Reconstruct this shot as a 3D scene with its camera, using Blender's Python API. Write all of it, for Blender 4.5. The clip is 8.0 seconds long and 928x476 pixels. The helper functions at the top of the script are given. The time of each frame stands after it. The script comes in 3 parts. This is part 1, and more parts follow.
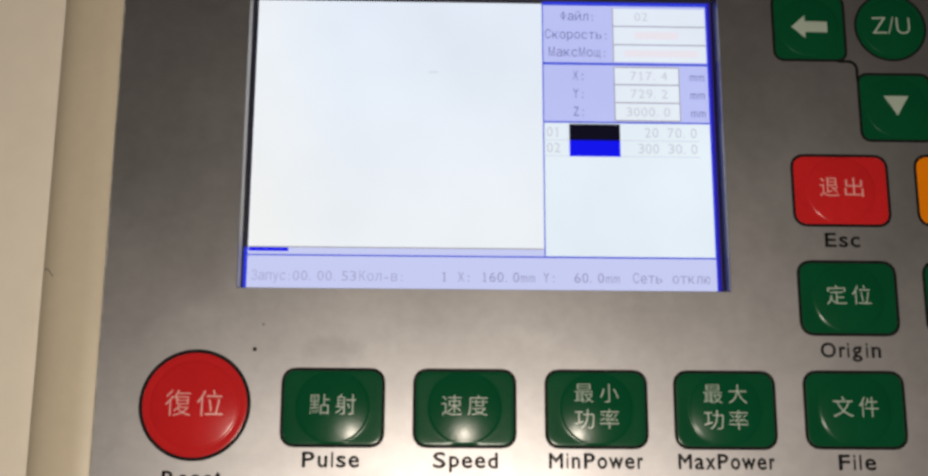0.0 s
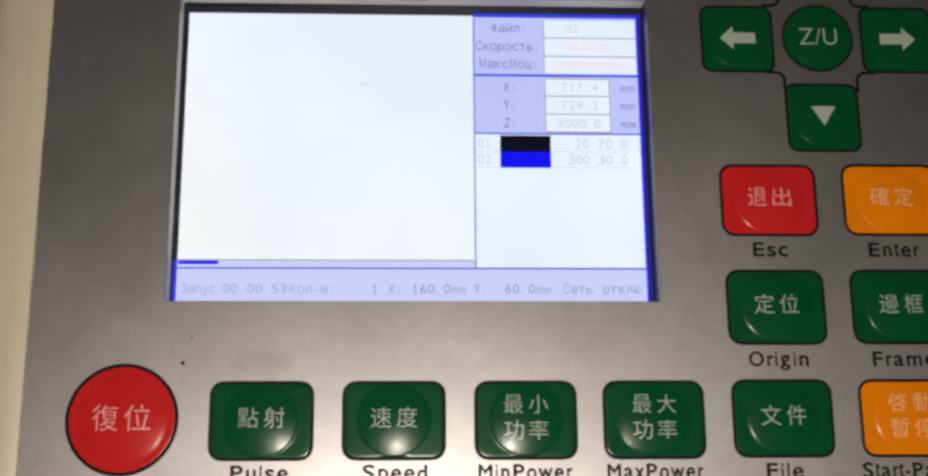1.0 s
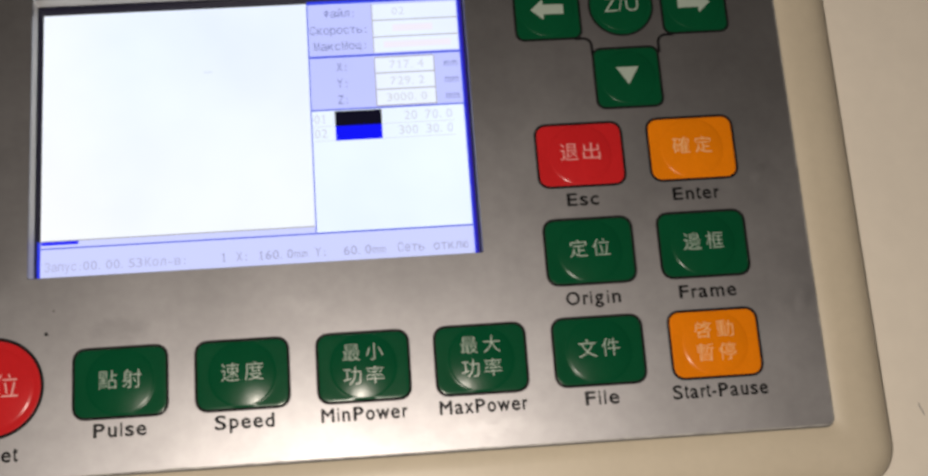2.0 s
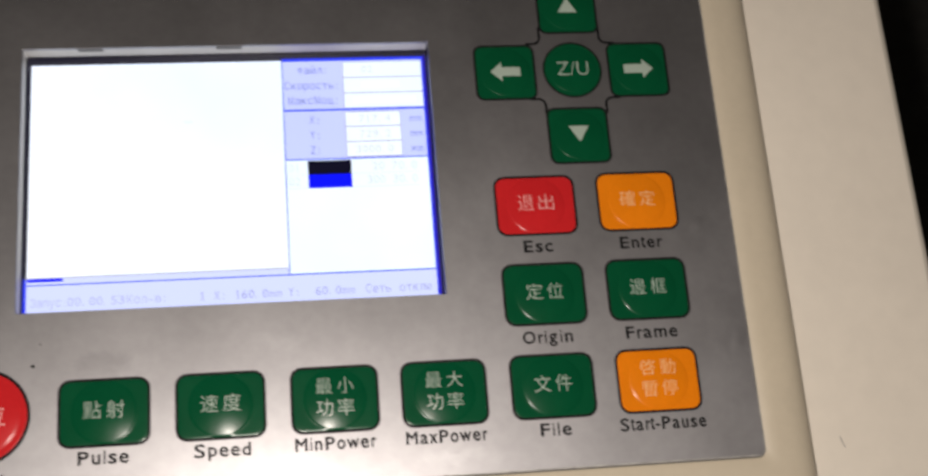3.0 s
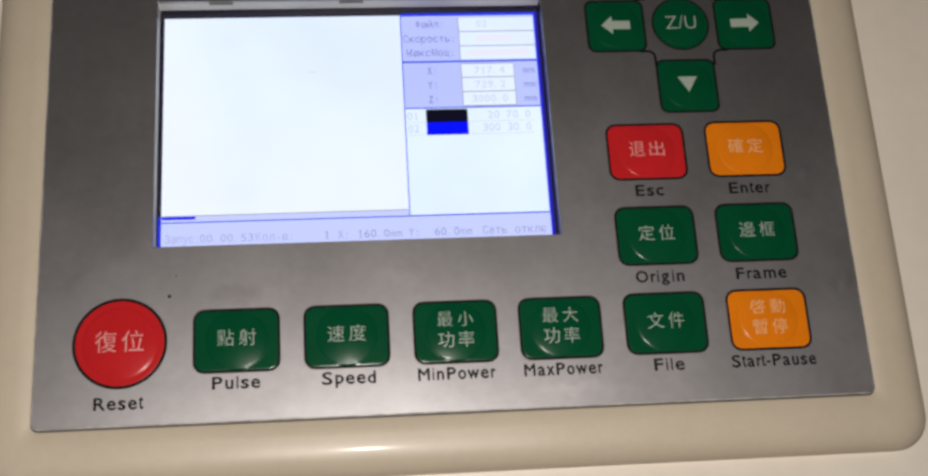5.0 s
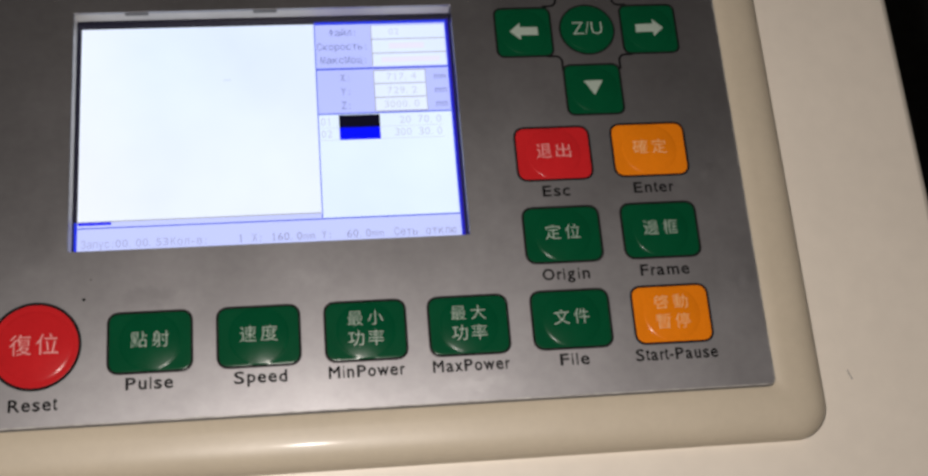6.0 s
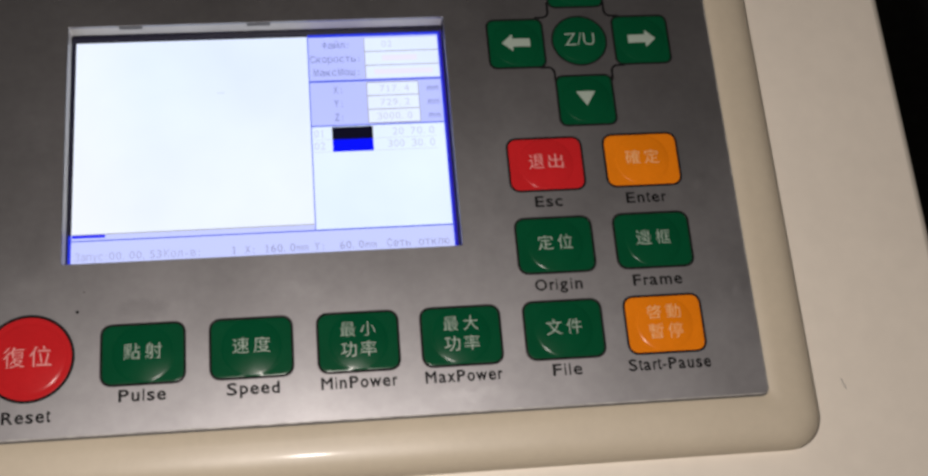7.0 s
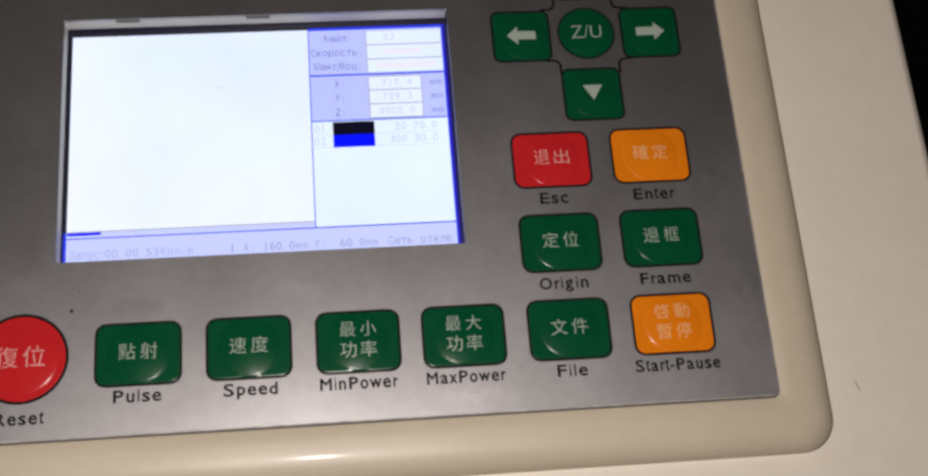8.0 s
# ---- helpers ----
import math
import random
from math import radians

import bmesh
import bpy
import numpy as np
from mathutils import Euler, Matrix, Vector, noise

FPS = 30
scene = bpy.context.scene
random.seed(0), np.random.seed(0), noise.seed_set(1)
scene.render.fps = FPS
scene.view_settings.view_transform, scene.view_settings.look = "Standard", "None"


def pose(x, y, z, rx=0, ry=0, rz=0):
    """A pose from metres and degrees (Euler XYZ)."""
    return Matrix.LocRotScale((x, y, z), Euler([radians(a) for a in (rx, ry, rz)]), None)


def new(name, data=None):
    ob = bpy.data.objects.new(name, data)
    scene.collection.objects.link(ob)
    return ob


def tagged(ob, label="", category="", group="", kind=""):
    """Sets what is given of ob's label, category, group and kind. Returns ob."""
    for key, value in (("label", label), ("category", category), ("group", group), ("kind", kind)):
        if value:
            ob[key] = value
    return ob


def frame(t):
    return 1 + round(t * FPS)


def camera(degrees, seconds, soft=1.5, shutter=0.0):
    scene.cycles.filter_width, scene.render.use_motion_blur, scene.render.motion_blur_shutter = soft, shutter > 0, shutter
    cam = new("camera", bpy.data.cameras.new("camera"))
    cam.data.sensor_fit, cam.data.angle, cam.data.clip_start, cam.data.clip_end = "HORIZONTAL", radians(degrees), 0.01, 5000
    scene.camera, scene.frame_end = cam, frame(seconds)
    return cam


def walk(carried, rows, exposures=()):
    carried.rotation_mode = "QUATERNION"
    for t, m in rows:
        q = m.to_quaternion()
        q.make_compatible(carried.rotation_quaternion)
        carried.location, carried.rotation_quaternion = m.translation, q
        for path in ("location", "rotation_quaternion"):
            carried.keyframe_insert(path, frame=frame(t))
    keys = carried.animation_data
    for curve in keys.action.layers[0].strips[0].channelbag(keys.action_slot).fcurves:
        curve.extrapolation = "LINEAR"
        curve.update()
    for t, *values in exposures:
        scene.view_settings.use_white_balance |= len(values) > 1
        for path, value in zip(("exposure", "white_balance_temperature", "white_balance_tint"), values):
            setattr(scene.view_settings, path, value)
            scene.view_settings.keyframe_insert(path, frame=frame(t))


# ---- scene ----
# A laser machine's keypad panel: metres, the faceplate's top lies at height TOP.
TOP = 0.95
MM = 0.001
cam = camera(41.00, 8.0, soft=2.7, shutter=0.25)
ROWS = [
    (0.0, -0.0112, -0.0920, 0.2707, 13.61, -1.43, 0.23),
    (0.5, -0.0078, -0.0905, 0.2670, 13.83, -1.81, 0.27),
    (1.0, -0.0015, -0.0920, 0.2712, 14.16, -2.55, -0.44),
    (1.2, 0.0021, -0.0934, 0.2747, 14.30, -3.05, -1.01),
    (1.3, 0.0063, -0.0952, 0.2774, 14.46, -2.90, -1.34),
    (1.5, 0.0165, -0.0991, 0.2840, 14.56, -2.37, -2.28),
    (1.7, 0.0253, -0.1051, 0.2901, 14.68, -2.14, -3.13),
    (2.25, 0.0340, -0.1140, 0.2976, 15.00, -3.46, -4.55),
    (2.8, 0.0252, -0.1185, 0.3077, 16.30, -5.85, -4.87),
    (2.9, 0.0228, -0.1211, 0.3115, 17.27, -5.99, -4.72),
    (3.0, 0.0157, -0.1196, 0.3165, 17.42, -6.74, -4.51),
    (3.2, 0.0094, -0.1265, 0.3207, 19.10, -6.26, -4.00),
    (3.3, 0.0050, -0.1306, 0.3224, 19.74, -6.06, -3.75),
    (3.5, -0.0047, -0.1323, 0.3268, 19.47, -5.89, -3.34),
    (3.8, -0.0092, -0.1423, 0.3256, 19.94, -5.01, -3.18),
    (4.0, -0.0089, -0.1437, 0.3258, 19.29, -4.68, -3.16),
    (4.2, -0.0057, -0.1465, 0.3238, 19.21, -4.15, -3.14),
    (4.75, -0.0044, -0.1462, 0.3195, 19.00, -4.25, -3.31),
    (5.3, 0.0009, -0.1455, 0.3177, 18.82, -4.78, -3.77),
    (5.5, 0.0067, -0.1472, 0.3195, 18.87, -4.80, -4.05),
    (5.8, 0.0125, -0.1527, 0.3223, 19.63, -5.07, -4.47),
    (6.0, 0.0134, -0.1545, 0.3263, 19.83, -5.32, -4.61),
    (6.2, 0.0144, -0.1554, 0.3279, 20.09, -5.30, -4.55),
    (6.5, 0.0143, -0.1541, 0.3304, 20.00, -5.25, -4.49),
    (7.0, 0.0178, -0.1558, 0.3270, 20.47, -4.85, -4.73),
    (7.5, 0.0208, -0.1565, 0.3216, 20.10, -4.57, -4.72),
    (8.0, 0.0227, -0.1529, 0.3198, 20.26, -4.09, -4.45),
]
EXPOSURES = [(0.0, -0.11, 7000, 11), (1.0, -0.04, 6950, 11), (1.7, 0.0, 6880, 12), (3.0, 0.28, 6550, 13), (3.5, 0.12, 6430, 12), (4.0, 0.0, 6420, 12), (5.5, 0.0, 6400, 13.5), (8.0, 0.02, 6430, 15)]
walk(cam, [(t, pose(x, y, TOP + z, rx, ry, rz)) for t, x, y, z, rx, ry, rz in ROWS], EXPOSURES)

# ---- light: the camera's small white torch, fixed over the panel; a very dim room ----
world = bpy.data.worlds.new("room_dark")
scene.world = world
world.use_nodes = True
world.node_tree.nodes["Background"].inputs[0].default_value = (0.9, 0.85, 0.8, 1)
world.node_tree.nodes["Background"].inputs[1].default_value = 0.02

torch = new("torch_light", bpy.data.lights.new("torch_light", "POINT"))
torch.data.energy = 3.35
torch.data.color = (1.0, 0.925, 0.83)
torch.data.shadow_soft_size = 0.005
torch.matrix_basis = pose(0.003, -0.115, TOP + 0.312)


# ---- materials ----
def material(name, colour, rough=0.5, metal=0.0, mottle=0.0, mottle_scale=60.0, rough_var=0.0, bump=0.0, bump_scale=900.0,
             fine=0.0, stretch=(1, 1, 1), coat=0.0, specular=0.5, coat_rough=0.1, wave=0.0, wave_scale=110.0, grained=0.0, smudges=()):
    """Principled surface with colour mottling at two scales, uneven gloss and fine relief."""
    m = bpy.data.materials.new(name)
    m.use_nodes = True
    nt = m.node_tree
    b = nt.nodes["Principled BSDF"]
    b.inputs["Base Color"].default_value = (*colour, 1)
    b.inputs["Roughness"].default_value = rough
    b.inputs["Metallic"].default_value = metal
    b.inputs["Coat Weight"].default_value = coat
    b.inputs["Specular IOR Level"].default_value = specular
    b.inputs["Coat Roughness"].default_value = coat_rough
    if grained:
        # a fine grain across the plate spreads the gloss sideways
        along = nt.nodes.new("ShaderNodeCombineXYZ")
        along.inputs[0].default_value = 1.0
        nt.links.new(along.outputs["Vector"], b.inputs["Tangent"])
        b.inputs["Anisotropic"].default_value = grained
    co = nt.nodes.new("ShaderNodeTexCoord")
    mp = nt.nodes.new("ShaderNodeMapping")
    mp.inputs["Scale"].default_value = stretch
    nt.links.new(co.outputs["Object"], mp.inputs["Vector"])

    def noise_tex(scale, detail=4.0, rougher=0.6):
        n = nt.nodes.new("ShaderNodeTexNoise")
        n.inputs["Scale"].default_value = scale
        n.inputs["Detail"].default_value = detail
        n.inputs["Roughness"].default_value = rougher
        nt.links.new(mp.outputs["Vector"], n.inputs["Vector"])
        return n

    def ranged(node, low, high):
        r = nt.nodes.new("ShaderNodeMapRange")
        r.inputs["From Min"].default_value, r.inputs["From Max"].default_value = 0.3, 0.7
        r.inputs["To Min"].default_value, r.inputs["To Max"].default_value = low, high
        nt.links.new(node.outputs["Fac"], r.inputs["Value"])
        return r

    if mottle or fine:
        big, small = noise_tex(mottle_scale), noise_tex(mottle_scale * 14, 2.0)
        a, c = ranged(big, 1 - mottle, 1 + mottle), ranged(small, 1 - fine, 1 + fine)
        mul = nt.nodes.new("ShaderNodeMath")
        mul.operation = "MULTIPLY"
        nt.links.new(a.outputs["Result"], mul.inputs[0])
        nt.links.new(c.outputs["Result"], mul.inputs[1])
        scl = nt.nodes.new("ShaderNodeVectorMath")
        scl.operation = "SCALE"
        scl.inputs[0].default_value = colour
        nt.links.new(scl.outputs["Vector"], b.inputs["Base Color"])
        factor = mul
        for x, y, reach_x, reach_y, amount in smudges:
            # a finger mark or rubbed patch with a ragged border: place and half size in millimetres
            wob = nt.nodes.new("ShaderNodeVectorMath")
            wob.operation = "MULTIPLY_ADD"
            wob.inputs[1].default_value = (0.009, 0.009, 0)
            nt.links.new(noise_tex(170, 4.0, 0.65).outputs["Color"], wob.inputs[0])
            nt.links.new(mp.outputs["Vector"], wob.inputs[2])
            fit_in = nt.nodes.new("ShaderNodeMapping")
            fit_in.vector_type = "TEXTURE"
            fit_in.inputs["Location"].default_value = (x * MM + 0.0045, y * MM + 0.0045, 0)
            fit_in.inputs["Scale"].default_value = (reach_x * MM, reach_y * MM, 1)
            nt.links.new(wob.outputs["Vector"], fit_in.inputs["Vector"])
            far = nt.nodes.new("ShaderNodeVectorMath")
            far.operation = "LENGTH"
            nt.links.new(fit_in.outputs["Vector"], far.inputs[0])
            fade = nt.nodes.new("ShaderNodeMapRange")
            fade.interpolation_type = "SMOOTHSTEP"
            fade.inputs["From Min"].default_value, fade.inputs["From Max"].default_value = 0.25, 1.0
            fade.inputs["To Min"].default_value, fade.inputs["To Max"].default_value = 1 + amount, 1.0
            nt.links.new(far.outputs["Value"], fade.inputs["Value"])
            more = nt.nodes.new("ShaderNodeMath")
            more.operation = "MULTIPLY"
            nt.links.new(factor.outputs["Value"], more.inputs[0])
            nt.links.new(fade.outputs["Result"], more.inputs[1])
            factor = more
        nt.links.new(factor.outputs["Value"], scl.inputs["Scale"])
    if rough_var:
        rr = ranged(noise_tex(mottle_scale * 0.8, 5.0), rough - rough_var, rough + rough_var)
        nt.links.new(rr.outputs["Result"], b.inputs["Roughness"])
    if bump:
        bp = nt.nodes.new("ShaderNodeBump")
        bp.inputs["Strength"].default_value = bump
        bp.inputs["Distance"].default_value = 0.0003
        nt.links.new(noise_tex(bump_scale, 3.0).outputs["Fac"], bp.inputs["Height"])
        nt.links.new(bp.outputs["Normal"], b.inputs["Normal"])
        if wave:
            slow = nt.nodes.new("ShaderNodeBump")
            slow.inputs["Strength"].default_value = wave
            slow.inputs["Distance"].default_value = 0.0003
            nt.links.new(noise_tex(wave_scale, 2.0, 0.5).outputs["Fac"], slow.inputs["Height"])
            nt.links.new(slow.outputs["Normal"], bp.inputs["Normal"])
    return m


def lit(name, colour, strength=1.0, mottle=0.0, warm=None):
    """A lit patch of the liquid-crystal screen."""
    m = bpy.data.materials.new(name)
    m.use_nodes = True
    b = m.node_tree.nodes["Principled BSDF"]
    b.inputs["Base Color"].default_value = (0.004, 0.004, 0.004, 1)
    b.inputs["Roughness"].default_value = 0.45
    b.inputs["Specular IOR Level"].default_value = 0.04
    b.inputs["Emission Color"].default_value = (*colour, 1)
    b.inputs["Emission Strength"].default_value = strength
    if mottle:
        nt = m.node_tree
        co, n, r = nt.nodes.new("ShaderNodeTexCoord"), nt.nodes.new("ShaderNodeTexNoise"), nt.nodes.new("ShaderNodeMapRange")
        n.inputs["Scale"].default_value, n.inputs["Detail"].default_value = 28.0, 3.0
        r.inputs["From Min"].default_value, r.inputs["From Max"].default_value = 0.3, 0.7
        r.inputs["To Min"].default_value, r.inputs["To Max"].default_value = strength * (1 - mottle), strength * (1 + mottle)
        nt.links.new(co.outputs["Object"], n.inputs["Vector"])
        nt.links.new(n.outputs["Fac"], r.inputs["Value"])
        nt.links.new(r.outputs["Result"], b.inputs["Emission Strength"])
    if warm:
        # the backlight is whiter towards the panel's lower corner
        nt = m.node_tree
        co, sep = nt.nodes.new("ShaderNodeTexCoord"), nt.nodes.new("ShaderNodeSeparateXYZ")
        nt.links.new(co.outputs["Object"], sep.inputs[0])
        parts = []
        for axis, near, far, amount in (("Y", 0.030, -0.030, 0.6), ("X", -0.030, -0.054, 0.5)):
            r = nt.nodes.new("ShaderNodeMapRange")
            r.interpolation_type = "SMOOTHSTEP"
            r.inputs["From Min"].default_value, r.inputs["From Max"].default_value = far, near
            r.inputs["To Min"].default_value, r.inputs["To Max"].default_value = amount, 0.0
            nt.links.new(sep.outputs[axis], r.inputs["Value"])
            parts.append(r)
        add, mix = nt.nodes.new("ShaderNodeMath"), nt.nodes.new("ShaderNodeMixRGB")
        nt.links.new(parts[0].outputs["Result"], add.inputs[0])
        nt.links.new(parts[1].outputs["Result"], add.inputs[1])
        nt.links.new(add.outputs["Value"], mix.inputs[0])
        mix.inputs[1].default_value, mix.inputs[2].default_value = (*colour, 1), (*warm, 1)
        nt.links.new(mix.outputs["Color"], b.inputs["Emission Color"])
    return m


PLATE = material("brushed_silver_film", (0.362, 0.354, 0.364), 0.448, 0.94, 0.09, 24, 0.04, 0.05, 3600, 0.04, (1, 1, 1), wave=0.11, wave_scale=75.0, grained=0.2,
                 smudges=((-33, -52.3, 9, 4.5, -0.15), (54, -80.5, 12, 3, 0.12), (9, -49, 10, 4, 0.06), (-62, -44, 9, 4, 0.06)))
BEZEL = material("ivory_plastic", (0.565, 0.495, 0.382), 0.42, 0, 0.03, 30, 0.04, 0.05, 900, 0.02, coat=0.07, coat_rough=0.12)
PAINT = material("cream_powder_coat", (0.79, 0.725, 0.63), 0.42, 0, 0.03, 12, 0.05, 0.10, 700, 0.02)
SCUFF = material("grey_scuff", (0.24, 0.23, 0.23), 0.55, 0.4, 0.2, 400)
INK = material("black_print", (0.008, 0.008, 0.009), 0.5, specular=0.06)
WORN = material("worn_bare_edge", (0.40, 0.39, 0.375), 0.6, 0.25, 0.3, 300, 0.08)
LEGEND = material("pale_grey_print", (0.36, 0.43, 0.37), 0.35, 0, 0.05, 200)
LEGEND_ROSE = material("pale_rose_print", (0.70, 0.34, 0.32), 0.35, 0, 0.05, 200)
LEGEND_PEACH = material("pale_peach_print", (0.78, 0.46, 0.22), 0.35, 0, 0.05, 200)
GREEN = material("green_film", (0.001, 0.066, 0.025), 0.215, 0, 0.06, 80, 0.02, 0.06, 400, 0.03, specular=0.17)
RED = material("red_film", (0.52, 0.017, 0.020), 0.215, 0, 0.05, 80, 0.02, 0.06, 400, 0.03, specular=0.17)
ORANGE = material("orange_film", (0.75, 0.20, 0.005), 0.215, 0, 0.05, 80, 0.02, 0.06, 400, 0.03, specular=0.17)
GASKET = material("white_plastic_edge", (0.52, 0.50, 0.47), 0.5, 0, 0.08, 90)
LCD_RIM = material("dark_screen_rim", (0.016, 0.016, 0.036), 0.35)
# for the tabs, a speck, the hair and the painted shade round the plate
GREY_AND_SHADE = material("dark_grey_and_gap_shade", (0.12, 0.115, 0.11), 0.6)
WALLPAINT = material("dim_wall_paint", (0.45, 0.43, 0.40), 0.8, 0, 0.06, 3, 0, 0.1, 80)
CONCRETE = material("dark_concrete", (0.12, 0.118, 0.115), 0.85, 0, 0.2, 4, 0.05, 0.3, 60, 0.1)
STEEL = material("grey_plinth", (0.03, 0.03, 0.032), 0.5, 0, 0.05, 20)

SCREEN_WHITE = lit("screen_white", (0.76, 0.875, 1.04), 1.03, 0.04, (0.88, 0.945, 1.01))
SCREEN_LAVENDER = lit("screen_lavender", (0.51, 0.58, 1.04), 1.0, 0.03)
SCREEN_PALE = lit("screen_pale_blue", (0.58, 0.65, 1.02), 1.0)
SCREEN_ICE = lit("screen_ice", (0.79, 0.925, 1.07), 1.0, 0.05)
SCREEN_BLUE = lit("screen_blue", (0.0, 0.004, 0.95), 1.0)
SCREEN_EDGE = lit("screen_blue_edge", (0.02, 0.012, 0.34), 1.0)
SCREEN_RIM = lit("screen_bright_rim", (0.02, 0.04, 0.80), 1.0)
SCREEN_LINE = lit("screen_line_blue", (0.05, 0.09, 0.78), 1.0)
SCREEN_GOLD = lit("screen_line_gold", (0.32, 0.31, 0.34), 1.0)
SCREEN_BLACK = lit("screen_black", (0.002, 0.002, 0.012), 1.0)
SCREEN_TEXT = lit("screen_text_slate", (0.18, 0.20, 0.50), 1.0)
SCREEN_STATUS = lit("screen_text_status", (0.32, 0.34, 0.60), 1.0)
SCREEN_FAINT = lit("screen_text_faint", (0.60, 0.66, 0.77), 1.0)
SCREEN_MARK = lit("screen_faint_mark", (0.71, 0.81, 0.95), 1.0)
SCREEN_GHOST = lit("screen_text_ghost", (0.40, 0.43, 0.72), 1.0)
SCREEN_ROSE = lit("screen_text_rose", (0.84, 0.84, 0.97), 1.0)


# ---- mesh helpers (millimetres in, metres out) ----
def mesh_from(verts, faces, name, mat, smooth=False):
    me = bpy.data.meshes.new(name)
    me.from_pydata([(x * MM, y * MM, z * MM) for x, y, z in verts], [], faces)
    me.validate()
    bm = bmesh.new()
    bm.from_mesh(me)
    bmesh.ops.recalc_face_normals(bm, faces=bm.faces)
    bm.to_mesh(me)
    bm.free()
    me.materials.append(mat)
    if smooth:
        for poly in me.polygons:
            poly.use_smooth = True
    return me


def put(name, me, parent=None, label="", at=(0, 0, 0)):
    ob = new(name, me)
    ob.parent = parent
    ob.location = Vector(at) * MM
    return tagged(ob, label)


def rounded(w, h, r, n=8):
    """Closed loop of a rounded rectangle round the origin, anticlockwise."""
    r = min(r, w / 2, h / 2)
    loop = []
    for k, (sx, sy) in enumerate(((1, 1), (-1, 1), (-1, -1), (1, -1))):
        for i in range(n + 1):
            a = math.pi / 2 * (k + i / n)
            loop.append((sx * (w / 2 - r) + r * math.cos(a), sy * (h / 2 - r) + r * math.sin(a)))
    return loop


def circle(r, n=48):
    return [(r * math.cos(2 * math.pi * i / n), r * math.sin(2 * math.pi * i / n)) for i in range(n)]


def loft(loops, name, mat, smooth=False, cap_first=False, cap_last=False, ring=False):
    """Skin over loops of (x, y, z) with the same count of points."""
    n = len(loops[0])
    verts = [v for lp in loops for v in lp]
    faces = []
    pairs = list(range(len(loops) - 1)) + ([len(loops) - 1] if ring else [])
    for k in pairs:
        a, b = k * n, ((k + 1) % len(loops)) * n
        faces += [(a + i, a + (i + 1) % n, b + (i + 1) % n, b + i) for i in range(n)]
    if cap_first:
        faces.append(tuple(range(n)))
    if cap_last:
        faces.append(tuple(range((len(loops) - 1) * n, len(loops) * n)))
    return mesh_from(verts, faces, name, mat, smooth)


def slab(x0, x1, y0, y1, z0, z1, name, mat):
    v = [(x, y, z) for z in (z0, z1) for x, y in ((x0, y0), (x1, y0), (x1, y1), (x0, y1))]
    f = [(3, 2, 1, 0), (4, 5, 6, 7)] + [(i, (i + 1) % 4, 4 + (i + 1) % 4, 4 + i) for i in range(4)]
    return mesh_from(v, f, name, mat)


def ribbon(points, width, z, name, mat):
    """A thin line along points, at the height z (a number, or a function of x and y)."""
    height = z if callable(z) else lambda x, y: z
    verts, faces = [], []
    for i, p in enumerate(points):
        a, b = points[max(i - 1, 0)], points[min(i + 1, len(points) - 1)]
        d = Vector((b[0] - a[0], b[1] - a[1])).normalized() * width / 2
        verts += [(x, y, height(x, y)) for x, y in ((p[0] - d.y, p[1] + d.x), (p[0] + d.y, p[1] - d.x))]
    faces = [(2 * i, 2 * i + 1, 2 * i + 3, 2 * i + 2) for i in range(len(points) - 1)]
    return mesh_from(verts, faces, name, mat)


def glyphs(body, x0, x1, y, height, mat, surface, bold=0.0, centred=False, cap=0.70, cuts=0, thin=0.0):
    """Lettering from x0 to x1: capitals of that height stand on y (centred: the whole ink is centred on y), laid on surface(x, y).
    bold: millimetres by which the strokes are thickened."""
    curve = bpy.data.curves.new("lettering", "FONT")
    curve.body, curve.resolution_u, curve.offset = body, 3, -thin
    ob = bpy.data.objects.new("lettering", curve)
    scene.collection.objects.link(ob)
    me = bpy.data.meshes.new_from_object(ob.evaluated_get(bpy.context.evaluated_depsgraph_get()))
    bpy.data.objects.remove(ob)
    bpy.data.curves.remove(curve)
    xs, ys = [v.co.x for v in me.vertices], [v.co.y for v in me.vertices]
    left, low = min(xs), min(ys)
    sx = (x1 - x0 - bold) / (max(xs) - left)
    sy = height / (max(ys) - low) if centred else height / cap
    bm = bmesh.new()
    bm.from_mesh(me)
    if cuts:
        bmesh.ops.subdivide_edges(bm, edges=bm.edges[:], cuts=cuts, use_grid_fill=False)
        bmesh.ops.triangulate(bm, faces=bm.faces[:])
    base = [((v.co.x - left) * sx + x0 + bold / 2, (v.co.y - low) * sy + y - height / 2 if centred else v.co.y * sy + y) for v in bm.verts]
    bm.verts.index_update()
    tris = [tuple(v.index for v in f.verts) for f in bm.faces]
    bm.free()
    shifts = [(0, 0)] if not bold else [(0, 0), (bold / 2, 0), (-bold / 2, 0), (0, bold / 2), (0, -bold / 2)]
    verts, faces = [], []
    for k, (dx, dy) in enumerate(shifts):
        verts += [(px + dx, py + dy, surface(px + dx, py + dy) - 0.004 * k) for px, py in base]
        faces += [tuple(i + k * len(base) for i in t) for t in tris]
    bpy.data.meshes.remove(me)
    out = bpy.data.meshes.new("lettering")
    out.from_pydata([(px * MM, py * MM, pz * MM) for px, py, pz in verts], [], faces)
    out.materials.append(mat)
    return out


# ---- the room ----
def room_slab(name, x0, x1, y0, y1, z0, z1, mat):
    ob = new(name, slab(x0 * 1000, x1 * 1000, y0 * 1000, y1 * 1000, z0 * 1000, z1 * 1000, name, mat))
    return tagged(ob, kind="structure")


